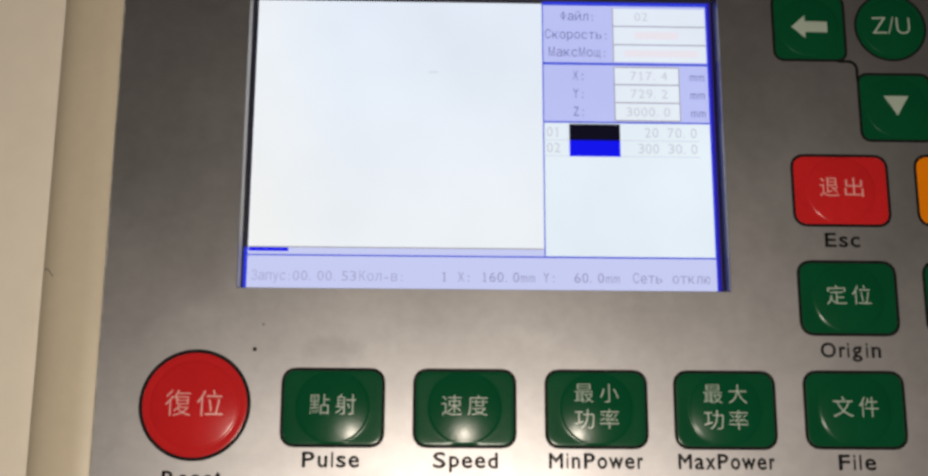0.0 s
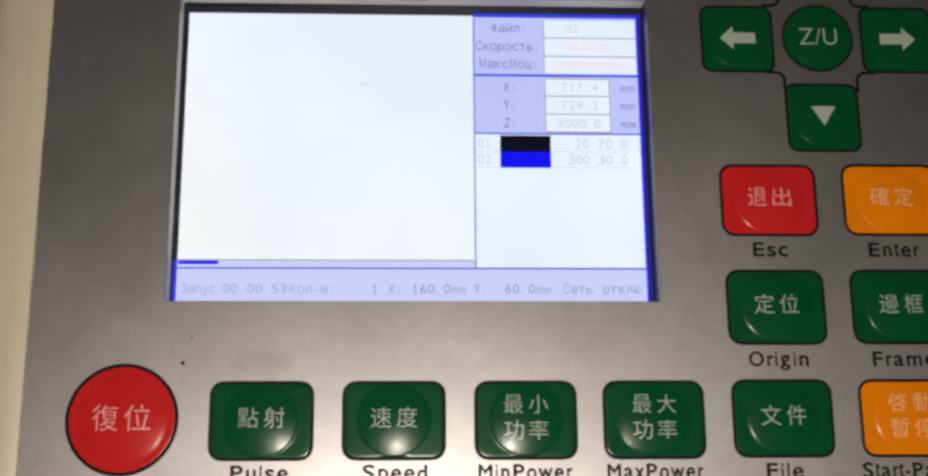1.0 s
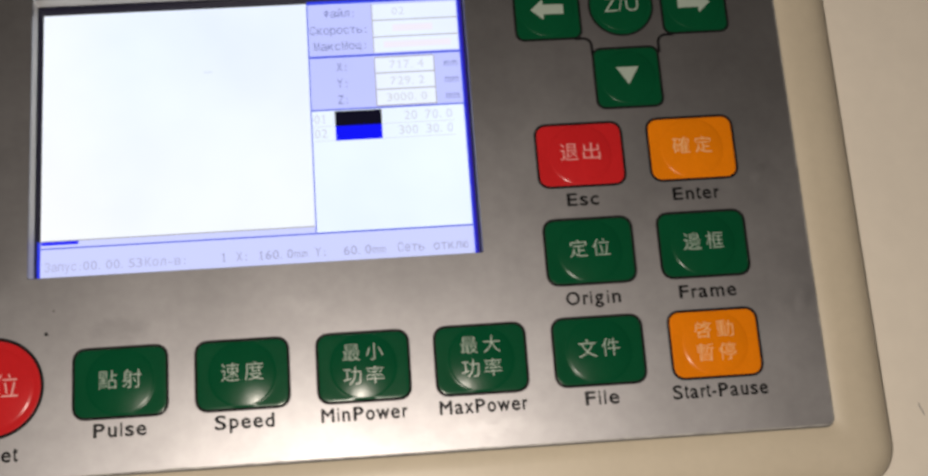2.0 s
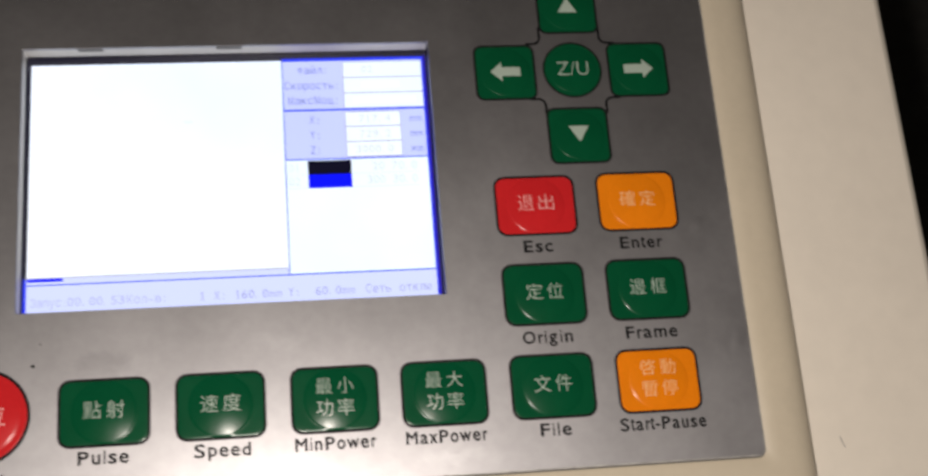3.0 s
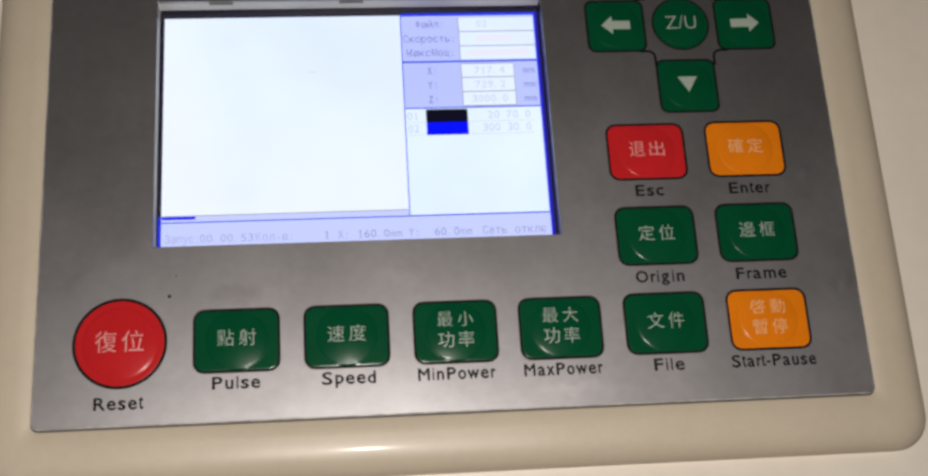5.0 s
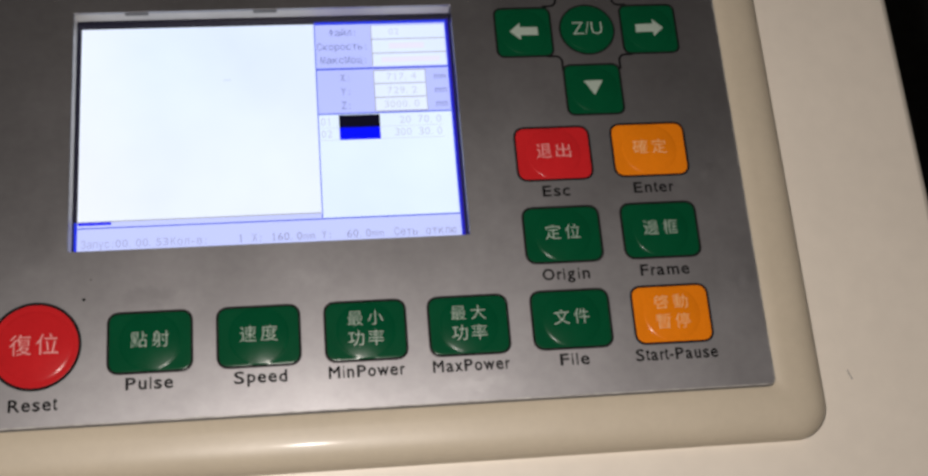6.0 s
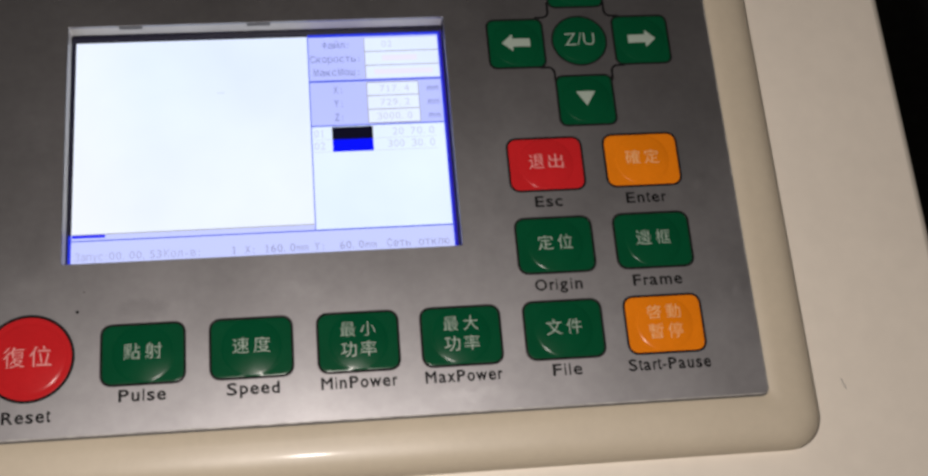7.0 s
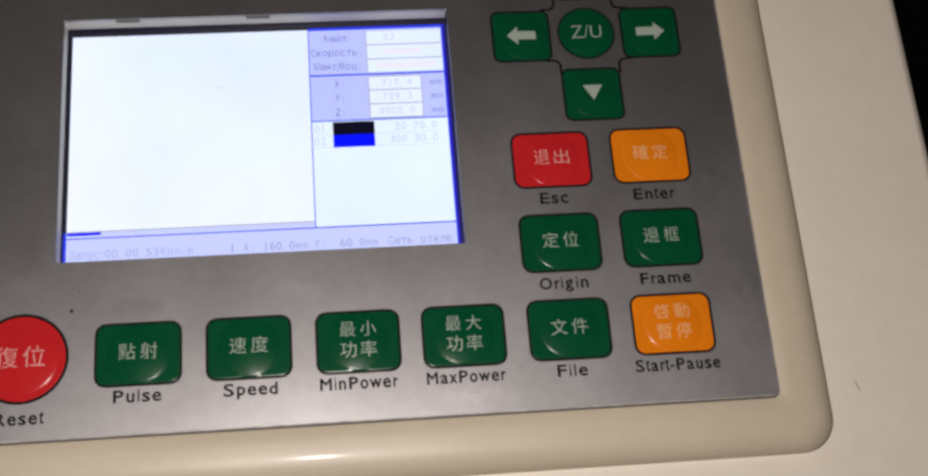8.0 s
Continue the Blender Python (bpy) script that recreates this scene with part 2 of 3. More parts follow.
room_slab("floor", -2.6, 2.6, -2.4, 2.4, -0.1, 0.0, CONCRETE)
room_slab("ceiling", -2.6, 2.6, -2.4, 2.4, 2.7, 2.8, WALLPAINT)
room_slab("wall_north", -2.6, 2.6, 2.4, 2.5, -0.1, 2.8, WALLPAINT)
room_slab("wall_south", -2.6, 2.6, -2.5, -2.4, -0.1, 2.8, WALLPAINT)
room_slab("wall_east", 2.6, 2.7, -2.5, 2.5, -0.1, 2.8, WALLPAINT)
room_slab("wall_west", -2.7, -2.6, -2.5, 2.5, -0.1, 2.8, WALLPAINT)

# ---- the machine's cabinet, on whose top the panel sits ----
DECK = -8.0        # the deck's height under the faceplate's top, mm
EDGE_X = 197.5     # the deck's edge


def machine_cabinet():
    base = new("laser_machine_cabinet")
    base.location = (0, 0, 0)
    w, d = 900.0, 760.0
    cx, cy = EDGE_X - w / 2, 80.0
    top = TOP * 1000 + DECK
    loops = []
    for inset, z in ((0, 120), (0, top - 4), (0.5, top - 2), (1.4, top - 0.8), (3.2, top)):
        loops.append([(cx + x, cy + y, z) for x, y in rounded(w - 2 * inset, d - 2 * inset, 6)])
    put("body", loft(loops, "body", PAINT, True, True, True), base)
    put("plinth", slab(cx - w / 2 + 40, cx + w / 2 - 40, cy - d / 2 + 40, cy + d / 2 - 40, 0, 120, "plinth", STEEL), base)
    tagged(base, "cream powder-coated laser machine cabinet with a flat top deck", "machine")
    return base


cabinet = machine_cabinet()
for poly in cabinet.children[0].data.polygons:
    poly.use_smooth = len(poly.vertices) == 4 and poly.area < 0.02

# ---- the control panel ----
panel = new("control_panel")
panel.location = (0, 0, TOP)
tagged(panel, "silver laser control panel with lit screen and coloured membrane keys", "control panel")

PX0, PX1, PY0, PY1 = -84.3, 136.2, -85.8, 72.0     # faceplate
WX0, WX1, WY0, WY1 = -55.0, 55.0, -38.1, 35.4      # screen cut-out
GLASS = -6.5
pcx, pcy, pw, ph = (PX0 + PX1) / 2, (PY0 + PY1) / 2, PX1 - PX0, PY1 - PY0


LIP, ROUND, DROP = 4.8, 10.9, -DECK - 1.2     # the surround's flat lip, the width and the fall of its rounded edge


def bezel_fall(u):
    """How far the surround's rounded edge has fallen at the share u of its width."""
    return DROP * (1 - max(0.0, 1 - u ** 2.8) ** (1 / 2.8))


def bezel():
    loops = []
    def ring_at(grow, z, r):
        slim = 0.9 * max(0.0, grow) / 15.7     # the limbs are a little narrower than the plate's margin, the lower one most
        loops.append([(pcx + x, pcy + slim / 2 + y, z) for x, y in rounded(pw + 2 * grow - 0.6 * slim, ph + 2 * grow - slim, r, 10)])
    ring_at(-3.0, -2.2, 1.0)
    ring_at(0.36, -2.2, 2.2)
    ring_at(0.36, -1.5, 2.2)
    ring_at(0.66, -1.3, 2.6)
    ring_at(LIP, -1.2, 4.0)
    for k in range(1, 15):
        u = math.sin(math.pi / 2 * k / 14)
        ring_at(LIP + ROUND * u, -1.2 - bezel_fall(u), 4.0 + 5.6 * u)
    ring_at(LIP + ROUND, DECK + 0.02, 9.6)
    me = loft(loops, "bezel", BEZEL, True)
    return put("bezel", me, panel, "ivory moulded plastic surround with rounded outer edge")


def faceplate():
    wcx, wcy, ww, wh = (WX0 + WX1) / 2, (WY0 + WY1) / 2, WX1 - WX0, WY1 - WY0
    outer = lambda g, z: [(pcx + x, pcy + y, z) for x, y in rounded(pw + 2 * g, ph + 2 * g, 1.8)]
    inner = lambda g, z: [(wcx + x, wcy + y, z) for x, y in rounded(ww + 2 * g, wh + 2 * g, 0.5)]
    loops = [outer(0, -1.6), outer(0, -0.25), outer(-0.25, 0.0), inner(0.15, 0.0), inner(0, -0.15), inner(0, -1.0)]
    plate = put("faceplate", loft(loops, "faceplate", PLATE), panel, "silver-grey satin metal-look faceplate with black printed captions")
    # dark colour on the plate's side and groove floor stands in for the gap's shade
    put("plate_edge", loft([outer(0.34, -1.44), outer(0.30, -1.40), outer(0.06, -1.36), outer(0.06, -0.28)], "plate_edge", GREY_AND_SHADE), panel, "side of the plate, with the gap's shade as its dark colour")
    # the cut edge of the film is ragged and bare
    rng = random.Random(7)
    worn, deep = [[], [], []], 0.1
    rim = [Vector((x, y)) for x, y in rounded(pw, ph, 1.8)]
    for a, b in zip(rim, rim[1:] + rim[:1]):
        count = max(1, int((b - a).length / 0.9))
        out = Vector(((b - a).y, -(b - a).x)).normalized()
        for k in range(count):
            p = a + (b - a) * k / count + Vector((pcx, pcy))
            deep += 0.35 * (0.16 * rng.random() + 0.5 * rng.random() ** 9 - deep)
            for lp, g, z in zip(worn, (0.10, 0.05, -0.12 - deep), (-0.30, -0.02, 0.03)):
                q = p + out * g
                lp.append((q.x, q.y, z))
    put("worn_edge", loft(worn, "worn_edge", WORN), panel, "ragged pale cut edge of the silver film")
    for x0, x1 in ((-40.7, -34.0), (-3.6, 3.3)):
        put("adhesive_tab", slab(x0, x1, WY1 - 0.12, WY1, -2.0, -0.4, "adhesive_tab", GREY_AND_SHADE), panel, "dark grey adhesive tab")
    walls = [inner(0.02, -4.9), inner(0.02, GLASS - 0.5), inner(2.0, GLASS - 0.5), inner(2.0, -4.9)]
    put("screen_frame", loft(walls, "screen_frame", LCD_RIM, False, ring=True), panel, "black metal frame of the screen")
    walls = [inner(0.0, -1.0), inner(0.0, -4.9), inner(2.0, -4.9), inner(2.0, -1.0)]
    gasket = loft(walls, "screen_gasket", GASKET, False, ring=True)
    gasket.materials.append(LCD_RIM)
    for poly in gasket.polygons:
        if poly.center.x > (WX1 - 0.2) * MM:
            poly.material_index = 1
    put("screen_gasket", gasket, panel, "white plastic edge round the recessed screen, dark along one side")
    return plate


bezel()
plate = faceplate()
flat = lambda x, y: 0.05

CAPTIONS = (("Reset", -69.0, -56.5, -81.4), ("Pulse", -39.3, -27.0, -77.2), ("Speed", -11.2, 2.8, -77.2), ("MinPower", 13.8, 34.2, -77.2),
            ("MaxPower", 41.8, 62.8, -77.2), ("File", 76.7, 84.9, -77.2), ("Start-Pause", 97.9, 121.1, -77.2), ("Origin", 74.3, 87.8, -52.7),
            ("Frame", 102.3, 116.5, -52.7), ("Esc", 76.9, 84.9, -27.6), ("Enter", 103.6, 115.4, -27.6))
# ink of each letter in thousandths of the type size: left, right, foot, head, and the step to the next letter
LETTERS = {"P": (76, 622, 0, 716, 667), "u": (64, 486, -12, 519, 556), "l": (64, 154, 0, 716, 222), "s": (32, 464, -12, 531, 500), "e": (37, 514, -12, 531, 556),
           "S": (45, 617, -12, 728, 667), "p": (66, 516, -210, 531, 556), "d": (34, 482, -12, 716, 556), "M": (74, 759, 0, 716, 833), "i": (62, 158, 0, 716, 222),
           "n": (66, 487, 0, 531, 556), "o": (33, 519, -12, 531, 556), "w": (6, 713, 0, 519, 722), "r": (65, 347, 0, 531, 333), "a": (36, 514, -12, 531, 556),
           "x": (7, 492, 0, 519, 500), "F": (82, 563, 0, 716, 611), "R": (78, 710, 0, 716, 722), "t": (17, 271, -6, 700, 278), "O": (48, 736, -12, 728, 778),
           "g": (32, 482, -210, 531, 556), "m": (66, 768, 0, 531, 833), "E": (79, 615, 0, 716, 667), "c": (40, 491, -12, 531, 500), "-": (32, 301, 215, 303, 333)}


def caption(word, x0, x1, y):
    """A printed word from x0 to x1, letter by letter, its capitals 3.15 mm high."""
    size, pen, spots = 3.15 / 716, 0.0, []
    for ch in word:
        spots.append(pen)
        pen += LETTERS[ch][4] + 25
    first, last = LETTERS[word[0]][0], spots[-1] + LETTERS[word[-1]][1]
    wide = (x1 - x0) / (last - first)
    for ch, at in zip(word, spots):
        a, b, low, high, _ = LETTERS[ch]
        put("letter", glyphs(ch, x0 + (at + a - first) * wide, x0 + (at + b - first) * wide, y + (low + high) / 2 * size, (high - low) * size, INK, flat, 0.21, True), plate)


for entry in CAPTIONS:
    caption(*entry)

for x, y, r, mat in ((-50.4, -51.9, 0.46, INK), (-48.7, -46.4, 0.28, GREY_AND_SHADE)):
    put("speck", mesh_from([(x + a, y + b, 0.05) for a, b in circle(r, 12)], [tuple(range(12))], "speck", mat), plate)


# small blemishes: film blisters by the plate's edge that catch highlights, a scratch on the deck and a hair on the
# surround
def ripple(cx, cy, a, b, turn, height):
    """A shallow blister in the film that catches the light."""
    c, w = math.cos(turn), math.sin(turn)
    loops = []
    for k in range(9):
        q = 1 - k / 8.5
        loops.append([(cx + q * (a * x * c - b * y * w), cy + q * (a * x * w + b * y * c), 0.012 + height * (1 - q * q) ** 2) for x, y in circle(1, 32)])
    put("ripple", loft(loops, "ripple", PLATE, True, cap_last=True), plate, "shallow blister in the silver film")


ripple(132.9, -54.5, 4.6, 2.3, 1.15, 0.06)
ripple(126.0, -21.5, 3.4, 1.8, 0.9, 0.06)
put("scratch", ribbon([(160.7, -81.2), (161.0, -82.4), (161.7, -84.2)], 0.25, TOP * 1000 + DECK + 0.05, "scratch", SCUFF), cabinet, "thin grey scratch")
on_surround = lambda x, y: -1.12 - bezel_fall(min(0.99, max(0.0, (PX0 - x - LIP + 0.2) / ROUND)))
hair = [(-98.6 + 0.5 * k, -33.9 + 0.3 * math.sin(k * 1.1) - 0.06 * k * k) for k in range(6)]
put("hair", ribbon(hair, 0.22, on_surround, "hair", GREY_AND_SHADE), panel, "fine dark hair")


# ---- keys ----
def dome_height(x, y, r_dome, rise):
    """A shallow cap with a soft crease at its foot."""
    r = math.hypot(x, y) / r_dome
    if r >= 1:
        return 0.0
    return rise * (1 - r * r) + 0.085 * min(1.0, (1 - r) * 24)


def reach(loop, angle):
    """How far a closed convex loop lies from the origin in that direction."""
    d = (math.cos(angle), math.sin(angle))
    for (ax, ay), (bx, by) in zip(loop, loop[1:] + loop[:1]):
        det = d[0] * (ay - by) - d[1] * (ax - bx)
        if abs(det) > 1e-9:
            k = (ax * (ay - by) - ay * (ax - bx)) / det
            u = (d[0] * ay - d[1] * ax) / det
            if k > 0 and -1e-6 <= u <= 1 + 1e-6:
                return k
    return math.hypot(*loop[0])


def key(cx, cy, shape, mat, ink, legends, label, r_dome, rise=0.62, rim=0.68, kind_name="button"):
    """A domed membrane key: coloured film, black printed outline and pale legend."""
    n, edge = 72, 0.06
    angles = [2 * math.pi * (i + 0.5) / n for i in range(n)]
    loop = [(reach(shape(0.0), a) * math.cos(a), reach(shape(0.0), a) * math.sin(a)) for a in angles]
    far = [reach(shape(-rim), a) for a in angles]
    film = [(f * math.cos(a), f * math.sin(a)) for f, a in zip(far, angles)]
    loops = []
    for lift, back in ((0.0, 0.0), (0.4, 0.12), (0.8, 0.35), (1.0, 0.7)):
        loops.append([((f - back) * math.cos(a), (f - back) * math.sin(a), 0.03 + edge * lift + dome_height(f - back, 0, r_dome, rise)) for f, a in zip(far, angles)])
    for share in (0.5, 0.12, 0.0):
        loops.append([])
        for f, a in zip(far, angles):
            q = min(r_dome * (1 - 0.004 * (share == 0)), f - 0.7)
            q += (f - 0.7 - q) * share
            loops[-1].append((q * math.cos(a), q * math.sin(a), 0.03 + edge + dome_height(q, 0, r_dome, rise)))
    for step in (0.985, 0.958, 0.93, 0.88, 0.82, 0.75, 0.67, 0.58, 0.48, 0.37, 0.25, 0.12):
        loops.append([])
        for f, a in zip(far, angles):
            q = min(r_dome, f - 0.7) * step
            loops[-1].append((q * math.cos(a), q * math.sin(a), 0.03 + edge + dome_height(q, 0, r_dome, rise)))
    verts = [v for lp in loops for v in lp] + [(0, 0, 0.03 + edge + dome_height(0, 0, r_dome, rise))]
    faces = [(k * n + i, k * n + (i + 1) % n, (k + 1) * n + (i + 1) % n, (k + 1) * n + i) for k in range(len(loops) - 1) for i in range(n)]
    faces += [((len(loops) - 1) * n + i, (len(loops) - 1) * n + (i + 1) % n, len(verts) - 1) for i in range(n)]
    ob = put(kind_name, mesh_from(verts, faces, kind_name, mat, True), panel, label, (cx, cy, 0))
    put("outline", loft([[(x, y, 0.045) for x, y in loop], [(x, y, 0.06) for x, y in film]], "outline", INK), ob)
    on = lambda x, y: 0.03 + 0.06 + dome_height(x, y, r_dome, rise) + 0.09
    for item in legends:
        if isinstance(item[0], str):
            text, x0, x1, y, h, bold = item
            put("legend", glyphs(text, x0, x1, y, h, ink, on, max(bold, 0.0), True, cuts=1, thin=max(-bold, 0.0)), ob)
        else:
            bm = bmesh.new()
            bm.faces.new([bm.verts.new((x, y, 0)) for x, y in item])
            bmesh.ops.triangulate(bm, faces=bm.faces[:])
            bmesh.ops.subdivide_edges(bm, edges=bm.edges[:], cuts=3, use_grid_fill=True)
            bm.verts.index_update()
            v = [(q.co.x, q.co.y, on(q.co.x, q.co.y)) for q in bm.verts]
            f = [tuple(q.index for q in face.verts) for face in bm.faces]
            bm.free()
            put("arrow", mesh_from(v, f, "arrow", ink), ob)
    return ob


def block(w, h, r=3.0):
    return lambda g: rounded(w + 2 * g, h + 2 * g, r + g)


def disc(r):
    return lambda g: circle(r + g, 56)


def pair(s, half, gap, y, h):
    """Two characters side by side with a gap between them."""
    return [(s[0], -half, -gap / 2, y, h, -0.006), (s[1], gap / 2, half, y, h, -0.006)]


one = lambda s: pair(s, 5.0, 1.3, 0.6, 4.4)
two = lambda a, b: pair(a, 4.8, 1.4, 3.4, 4.1) + pair(b, 4.8, 1.2, -2.2, 4.2)
ROW, KEY = -64.47, block(22.6, 17.25)
key(-62.8, -64.1, disc(12.1), RED, LEGEND_ROSE, pair("復位", 6.2, 1.3, 0.3, 5.6), "round red domed reset key", 9.6, 0.75, 0.8)
key(-33.0, ROW, KEY, GREEN, LEGEND, one("點射"), "green domed membrane key captioned Pulse", 7.95)
key(-4.4, ROW, KEY, GREEN, LEGEND, one("速度"), "green domed membrane key captioned Speed", 7.95)
key(24.3, ROW, KEY, GREEN, LEGEND, two("最小", "功率"), "green domed membrane key captioned MinPower", 7.95)
key(52.5, ROW, KEY, GREEN, LEGEND, two("最大", "功率"), "green domed membrane key captioned MaxPower", 7.95)
key(81.1, ROW + 0.2, KEY, GREEN, LEGEND, one("文件"), "green domed membrane key captioned File", 7.95)
key(109.6, ROW + 0.2, KEY, ORANGE, LEGEND_PEACH, two("啓動", "暫停"), "orange domed membrane key captioned Start-Pause", 7.95)
key(81.3, -39.38, KEY, GREEN, LEGEND, one("定位"), "green domed membrane key captioned Origin", 7.95)
key(109.7, -39.28, KEY, GREEN, LEGEND, one("邊框"), "green domed membrane key captioned Frame", 7.95)
key(81.3, -14.38, KEY, RED, LEGEND_ROSE, one("退出"), "red domed membrane key captioned Esc", 7.95)
key(109.8, -14.18, KEY, ORANGE, LEGEND_PEACH, one("確定"), "orange domed membrane key captioned Enter", 7.95)

ARROW = [(-4.3, 0), (-1.1, 2.9), (-1.1, 1.35), (4.2, 1.35), (4.2, -1.35), (-1.1, -1.35), (-1.1, -2.9)]
SMALL = block(17.6, 17.0, 2.4)
NX, NY = 95.8, 25.8
key(NX - 19.4, NY - 0.4, SMALL, GREEN, LEGEND, [ARROW], "green domed key with an arrow pointing left", 7.2, 0.5, 0.65)
key(NX + 19.1, NY - 0.3, SMALL, GREEN, LEGEND, [[(-x, y) for x, y in ARROW]], "green domed key with an arrow pointing right", 7.2, 0.5, 0.65)
key(NX + 0.2, NY + 19.8, SMALL, GREEN, LEGEND, [[(0, 2.6), (-2.8, -2.0), (2.8, -2.0)]], "green domed key with an upward arrowhead", 7.2, 0.5, 0.65)
key(NX - 0.2, NY - 20.0, SMALL, GREEN, LEGEND, [[(0, -2.2), (-2.9, 2.6), (2.9, 2.6)]], "green domed key with a downward arrowhead", 7.2, 0.5, 0.65)
key(NX, NY, disc(8.6), GREEN, LEGEND, [("Z/U", -4.5, 4.5, 0.2, 4.2, -0.012)], "round green domed key lettered Z/U", 7.0, 0.5, 0.55)
for sx in (-1, 1):
    for sy in (-1, 1):
        side, foot, bend = 8.7, 8.25 if sy > 0 else 8.75, 2.0
        arc = [(NX + sx * (side + bend * (1 - math.sin(a))), NY + sy * (foot + bend * (1 - math.cos(a)))) for a in (math.pi / 2 * i / 8 for i in range(9))]
        arc = [(NX + sx * 13.0, NY + sy * foot)] + arc + [(NX + sx * side, NY + sy * 13.6)]
        put("printed_line", ribbon(arc, 0.75, 0.05, "printed_line", INK), plate)

# ---- the screen ----
LX0, LX1, LY0, LY1 = -53.6, 53.2, -39.5, 33.0
display = put("display", slab(WX0 - 1.8, WX1 + 1.8, WY0 - 2.0, WY1 + 1.8, GLASS - 0.45, GLASS - 0.08, "display", LCD_RIM), panel,
              "lit colour screen with dark rim, recessed behind the plate")


def on_screen(ob):
    """The picture is a little larger than its nominal size and sits a touch high."""
    ob.scale, ob.location = (1.006, 1.006, 1), (0, 0.3 * MM, 0)
    return ob


def patch(name, x0, x1, y0, y1, mat, lift=0.0):
    z = GLASS + lift
    return on_screen(put(name, mesh_from([(x0, y0, z), (x1, y0, z), (x1, y1, z), (x0, y1, z)], [(0, 1, 2, 3)], name, mat), display))


DIV = 14.0
patch("screen_edge", LX1 + 0.45, LX1 + 1.1, LY0, LY1 + 0.8, SCREEN_EDGE)
patch("screen_edge", LX1, LX1 + 0.45, LY0, LY1 + 0.6, SCREEN_RIM)
patch("screen_edge", LX0 - 0.8, LX0, LY0, -27.5, SCREEN_RIM)
patch("screen_edge", DIV, LX1, LY1, LY1 + 0.6, SCREEN_RIM)
patch("drawing_area", LX0, DIV, -27.4, LY1, SCREEN_WHITE)
patch("progress_strip", LX0, DIV, -29.3, -27.4, SCREEN_PALE)
patch("status_bar", LX0, LX1, LY0, -29.3, SCREEN_PALE)
patch("file_box", DIV, LX1, 17.8, LY1, SCREEN_LAVENDER)
patch("position_box", DIV, LX1, 3.2, 17.8, SCREEN_LAVENDER)
patch("layer_list", DIV, LX1, -29.3, 3.2, SCREEN_ICE)
for y0, y1 in ((27.6, 32.0), (22.9, 27.3), (18.4, 22.6)):
    patch("white_field", 30.9, 53.0, y0, y1, SCREEN_WHITE, 0.03)
for y0, y1 in ((12.8, 16.9), (8.3, 12.5), (3.8, 8.0)):
    patch("white_field", 31.0, 46.2, y0, y1, SCREEN_WHITE, 0.03)
for x0, x1, y0, y1 in ((DIV - 0.15, DIV + 0.15, -29.3, LY1), (DIV, LX1, 17.5, 18.1), (DIV, LX1, 3.0, 3.4), (DIV, LX1, -29.5, -29.1), (53.1, LX1, -29.3, LY1),
                       (DIV, LX1, 32.6, LY1), (LX0, DIV, -29.5, -29.15)):
    patch("screen_rule", x0, x1, y0, y1, SCREEN_LINE, 0.05)
for x0, x1, y in ((30.9, 53.0, 27.45), (30.9, 53.0, 22.75), (31.0, 46.2, 12.65), (31.0, 46.2, 8.15), (31.0, 46.2, 17.0), (31.0, 46.2, 3.7)):
    patch("screen_rule", x0, x1, y - 0.12, y + 0.12, SCREEN_GOLD, 0.05)
for x in (30.85, 46.25):
    patch("screen_rule", x - 0.1, x + 0.1, 3.7, 17.0, SCREEN_GOLD, 0.055)
patch("screen_rule", 30.75, 30.95, 18.3, 32.1, SCREEN_GOLD, 0.055)
patch("screen_rule", LX0, DIV - 0.4, -27.55, -27.3, SCREEN_GOLD, 0.05)
patch("progress_bar", LX0 + 0.2, -44.4, -28.45, -27.6, SCREEN_BLUE, 0.06)
patch("position_mark", -13.0, -10.8, 14.9, 15.5, SCREEN_MARK, 0.06)
patch("layer_swatch", 20.0, 31.9, -1.25, 2.75, SCREEN_BLACK, 0.06)
patch("layer_swatch", 20.0, 31.9, -5.2, -1.25, SCREEN_BLUE, 0.06)
for y in (-1.2, -5.1):
    patch("screen_rule", DIV + 0.3, 20.0, y - 0.07, y + 0.07, SCREEN_FAINT, 0.04)
    patch("screen_rule", 32.0, 50.5, y - 0.07, y + 0.07, SCREEN_FAINT, 0.04)

on_glass = lambda x, y: GLASS + 0.08
CELLS = {".": (0.08, 0.26), ",": (0.08, 0.28), ":": (0.30, 0.50), "1": (0.38, 0.54), "-": (0.20, 0.72), "I": (0.4, 0.56)}


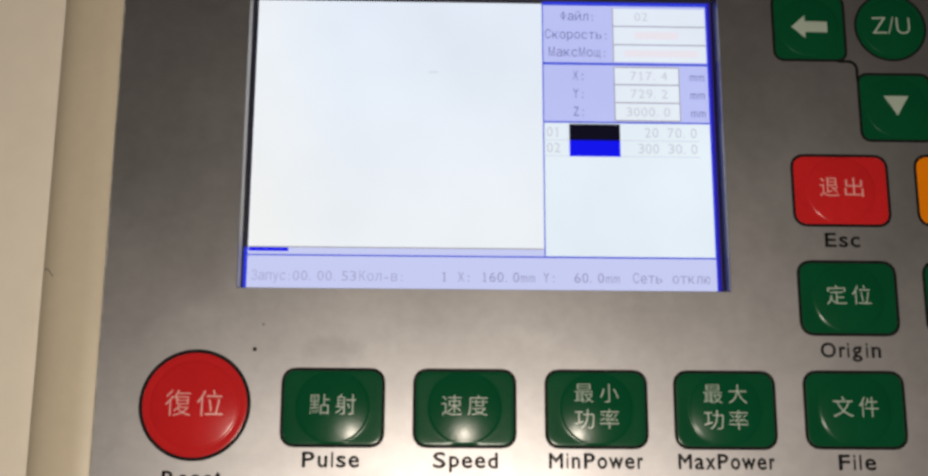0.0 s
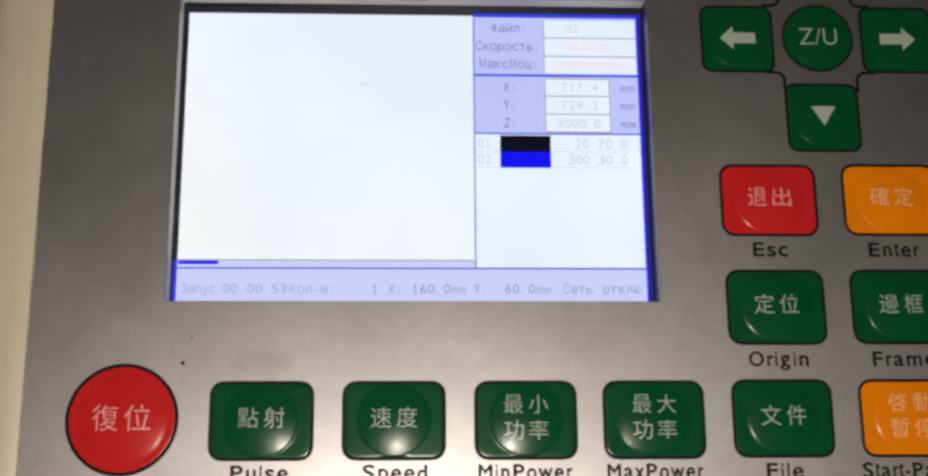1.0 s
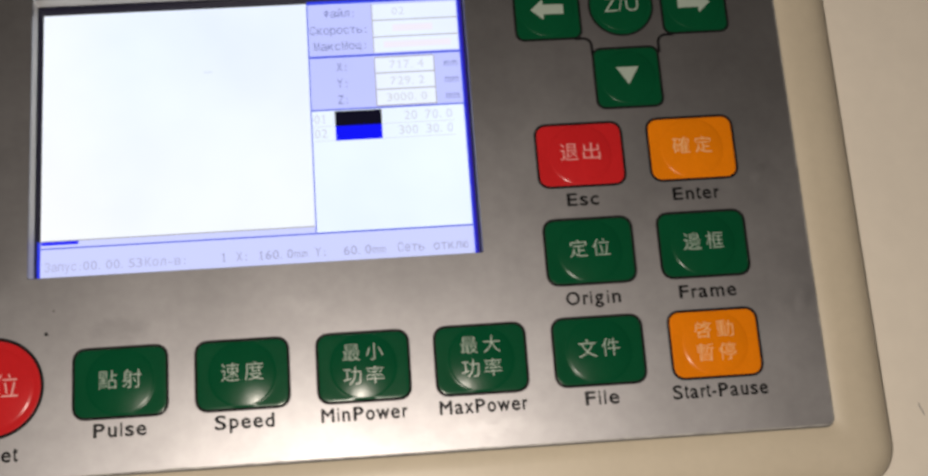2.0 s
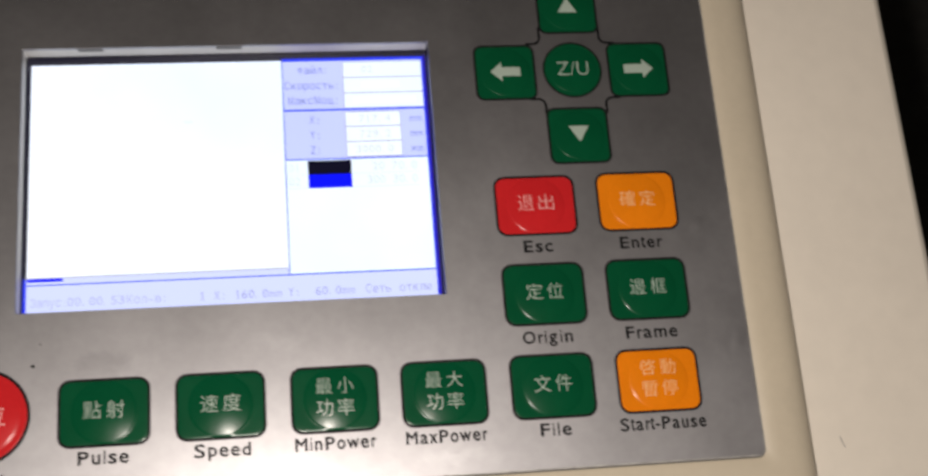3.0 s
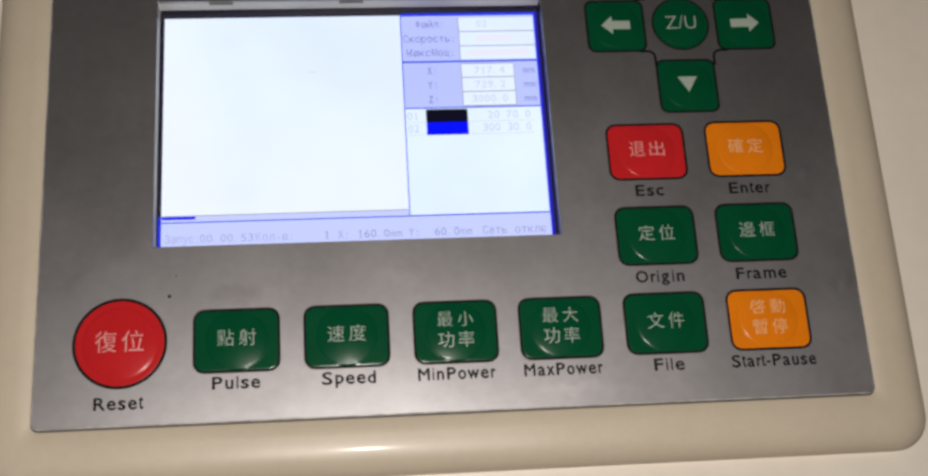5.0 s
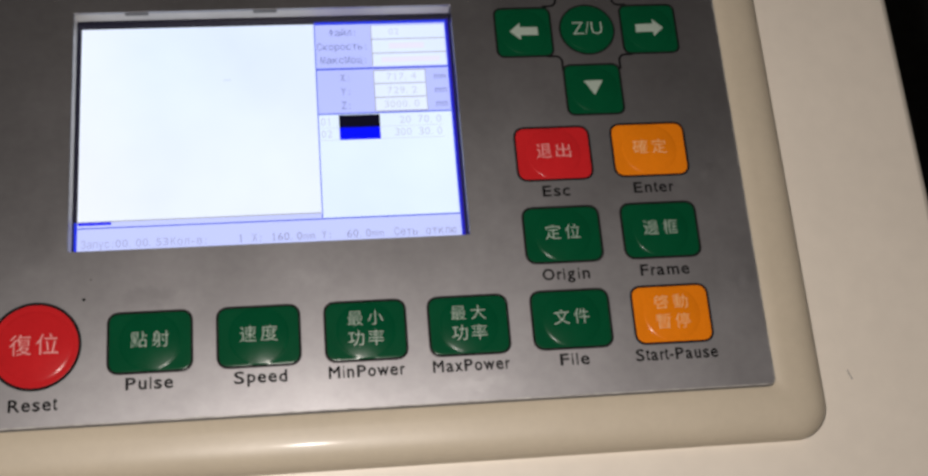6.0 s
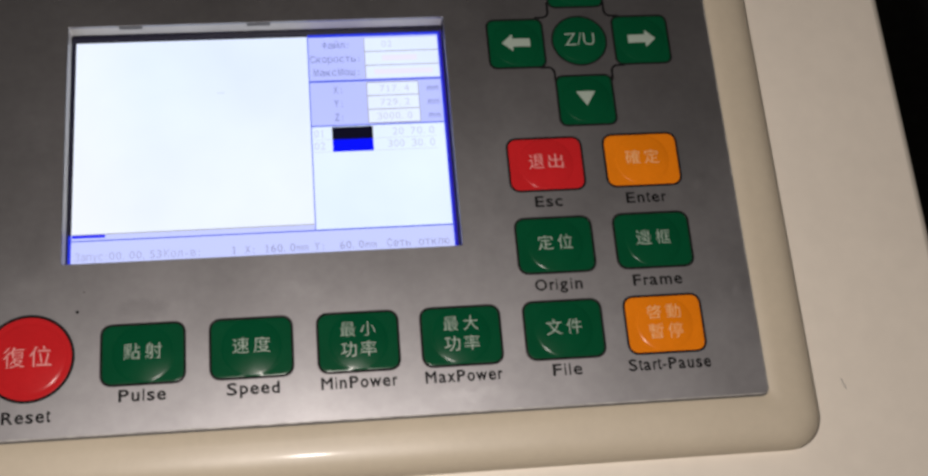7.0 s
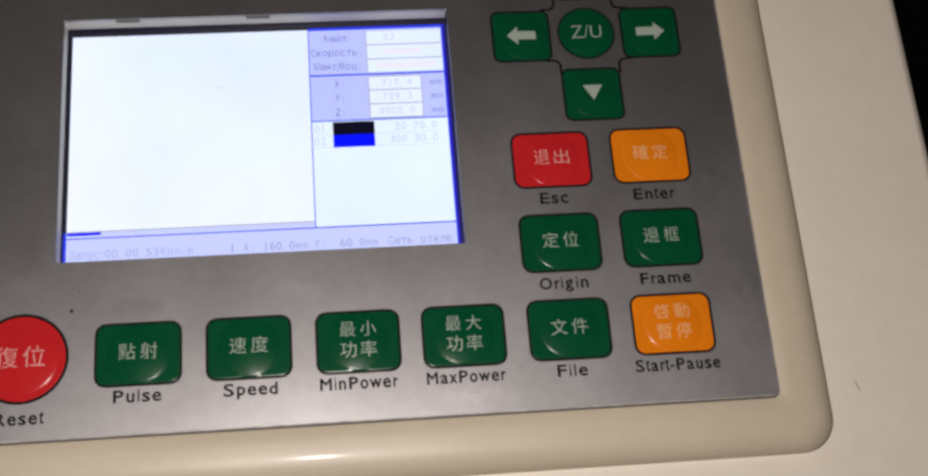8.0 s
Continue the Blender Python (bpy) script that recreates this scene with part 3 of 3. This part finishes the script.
def cell_text(body, x0, x1, y, height, mat):
    """Evenly spaced screen lettering: every character keeps to a cell of its own, as on a dot-matrix display."""
    pitch = (x1 - x0 + 0.3) / len(body)
    verts, faces = [], []

    def take(me):
        start = len(verts)
        verts.extend(tuple(v.co / MM) for v in me.vertices)
        faces.extend(tuple(k + start for k in p.vertices) for p in me.polygons)
        bpy.data.meshes.remove(me)

    def bar(ax, bx, ay, by):
        start = len(verts)
        verts.extend([(ax, ay, GLASS + 0.076), (bx, ay, GLASS + 0.076), (bx, by, GLASS + 0.076), (ax, by, GLASS + 0.076)])
        faces.append((start, start + 1, start + 2, start + 3))

    for k, ch in enumerate(body):
        a, b = CELLS.get(ch, (0.06, 0.86))
        left, right = x0 + (k + a) * pitch, x0 + (k + b) * pitch
        if ch == "\u0424":
            take(glyphs("O", left, right, y + 0.25 * height, 0.6 * height, mat, on_glass))
            bar((left + right) / 2 - 0.13, (left + right) / 2 + 0.13, y, y + height)
        elif ch == "\u044c":
            take(glyphs("b", left, right, y, 0.74 * height, mat, on_glass))
        else:
            take(glyphs(ch, left, right, y, height, mat, on_glass))
        if ch == "1":
            bar(left - 0.3, right + 0.3, y, y + 0.16)
            bar(left - 0.34, left + 0.05, y + 0.78 * height, y + 0.88 * height)
    return mesh_from(verts, faces, "screen_text", mat)


WRITING = (("\u0424айл:", 18.2, 26.7, 28.8, 2.3, SCREEN_TEXT), ("Скорость:", 14.5, 29.8, 24.1, 2.3, SCREEN_TEXT), ("МаксМощ:", 15.3, 29.5, 19.6, 2.3, SCREEN_TEXT),
           ("X:", 20.9, 24.1, 13.7, 2.4, SCREEN_TEXT), ("Y:", 20.9, 24.1, 9.2, 2.4, SCREEN_TEXT), ("Z:", 20.9, 24.1, 4.7, 2.4, SCREEN_TEXT),
           ("717.4", 34.6, 43.4, 13.8, 2.2, SCREEN_FAINT), ("729.2", 34.6, 43.4, 9.3, 2.2, SCREEN_FAINT), ("3000.0", 33.4, 43.8, 4.8, 2.2, SCREEN_FAINT),
           ("mm", 48.7, 52.2, 13.7, 2.3, SCREEN_TEXT), ("mm", 48.7, 52.2, 9.2, 2.3, SCREEN_TEXT), ("mm", 48.7, 52.2, 4.7, 2.3, SCREEN_TEXT),
           ("02", 36.0, 39.2, 28.9, 2.1, SCREEN_FAINT),
           ("01", 14.6, 17.8, -0.4, 2.4, SCREEN_FAINT), ("02", 14.6, 17.8, -4.3, 2.4, SCREEN_FAINT), ("20", 37.6, 40.9, -0.4, 2.4, SCREEN_FAINT),
           ("70.0", 43.0, 49.9, -0.4, 2.4, SCREEN_FAINT), ("300", 36.0, 40.9, -4.3, 2.4, SCREEN_FAINT), ("30.0", 43.0, 49.9, -4.3, 2.4, SCREEN_FAINT),
           ("Запус:", -52.6, -43.3, -35.2, 2.3, SCREEN_GHOST), ("00.00.53", -43.3, -28.9, -35.2, 2.3, SCREEN_GHOST), ("Кол-в:", -28.3, -17.8, -35.2, 2.3, SCREEN_GHOST),
           ("1", -9.8, -8.2, -35.2, 2.3, SCREEN_STATUS), ("X:", -6.0, -2.7, -35.2, 2.3, SCREEN_STATUS), ("160.0mm", -0.6, 11.6, -35.2, 2.3, SCREEN_STATUS),
           ("Y:", 13.4, 16.7, -35.2, 2.3, SCREEN_STATUS), ("60.0mm", 20.5, 30.9, -35.2, 2.3, SCREEN_STATUS), ("Сеть", 33.9, 40.6, -35.2, 2.3, SCREEN_STATUS),
           ("отклю", 42.9, 51.6, -35.2, 2.3, SCREEN_STATUS))
for text, x0, x1, y, h, mat in WRITING:
    on_screen(put("screen_text", cell_text(text, x0, x1, y, h, mat), display))
# pale red values that cannot be read
patch("blurred_value", 36.0, 46.5, 24.2, 26.1, SCREEN_ROSE, 0.06)
patch("blurred_value", 33.5, 51.0, 19.7, 21.4, SCREEN_ROSE, 0.06)
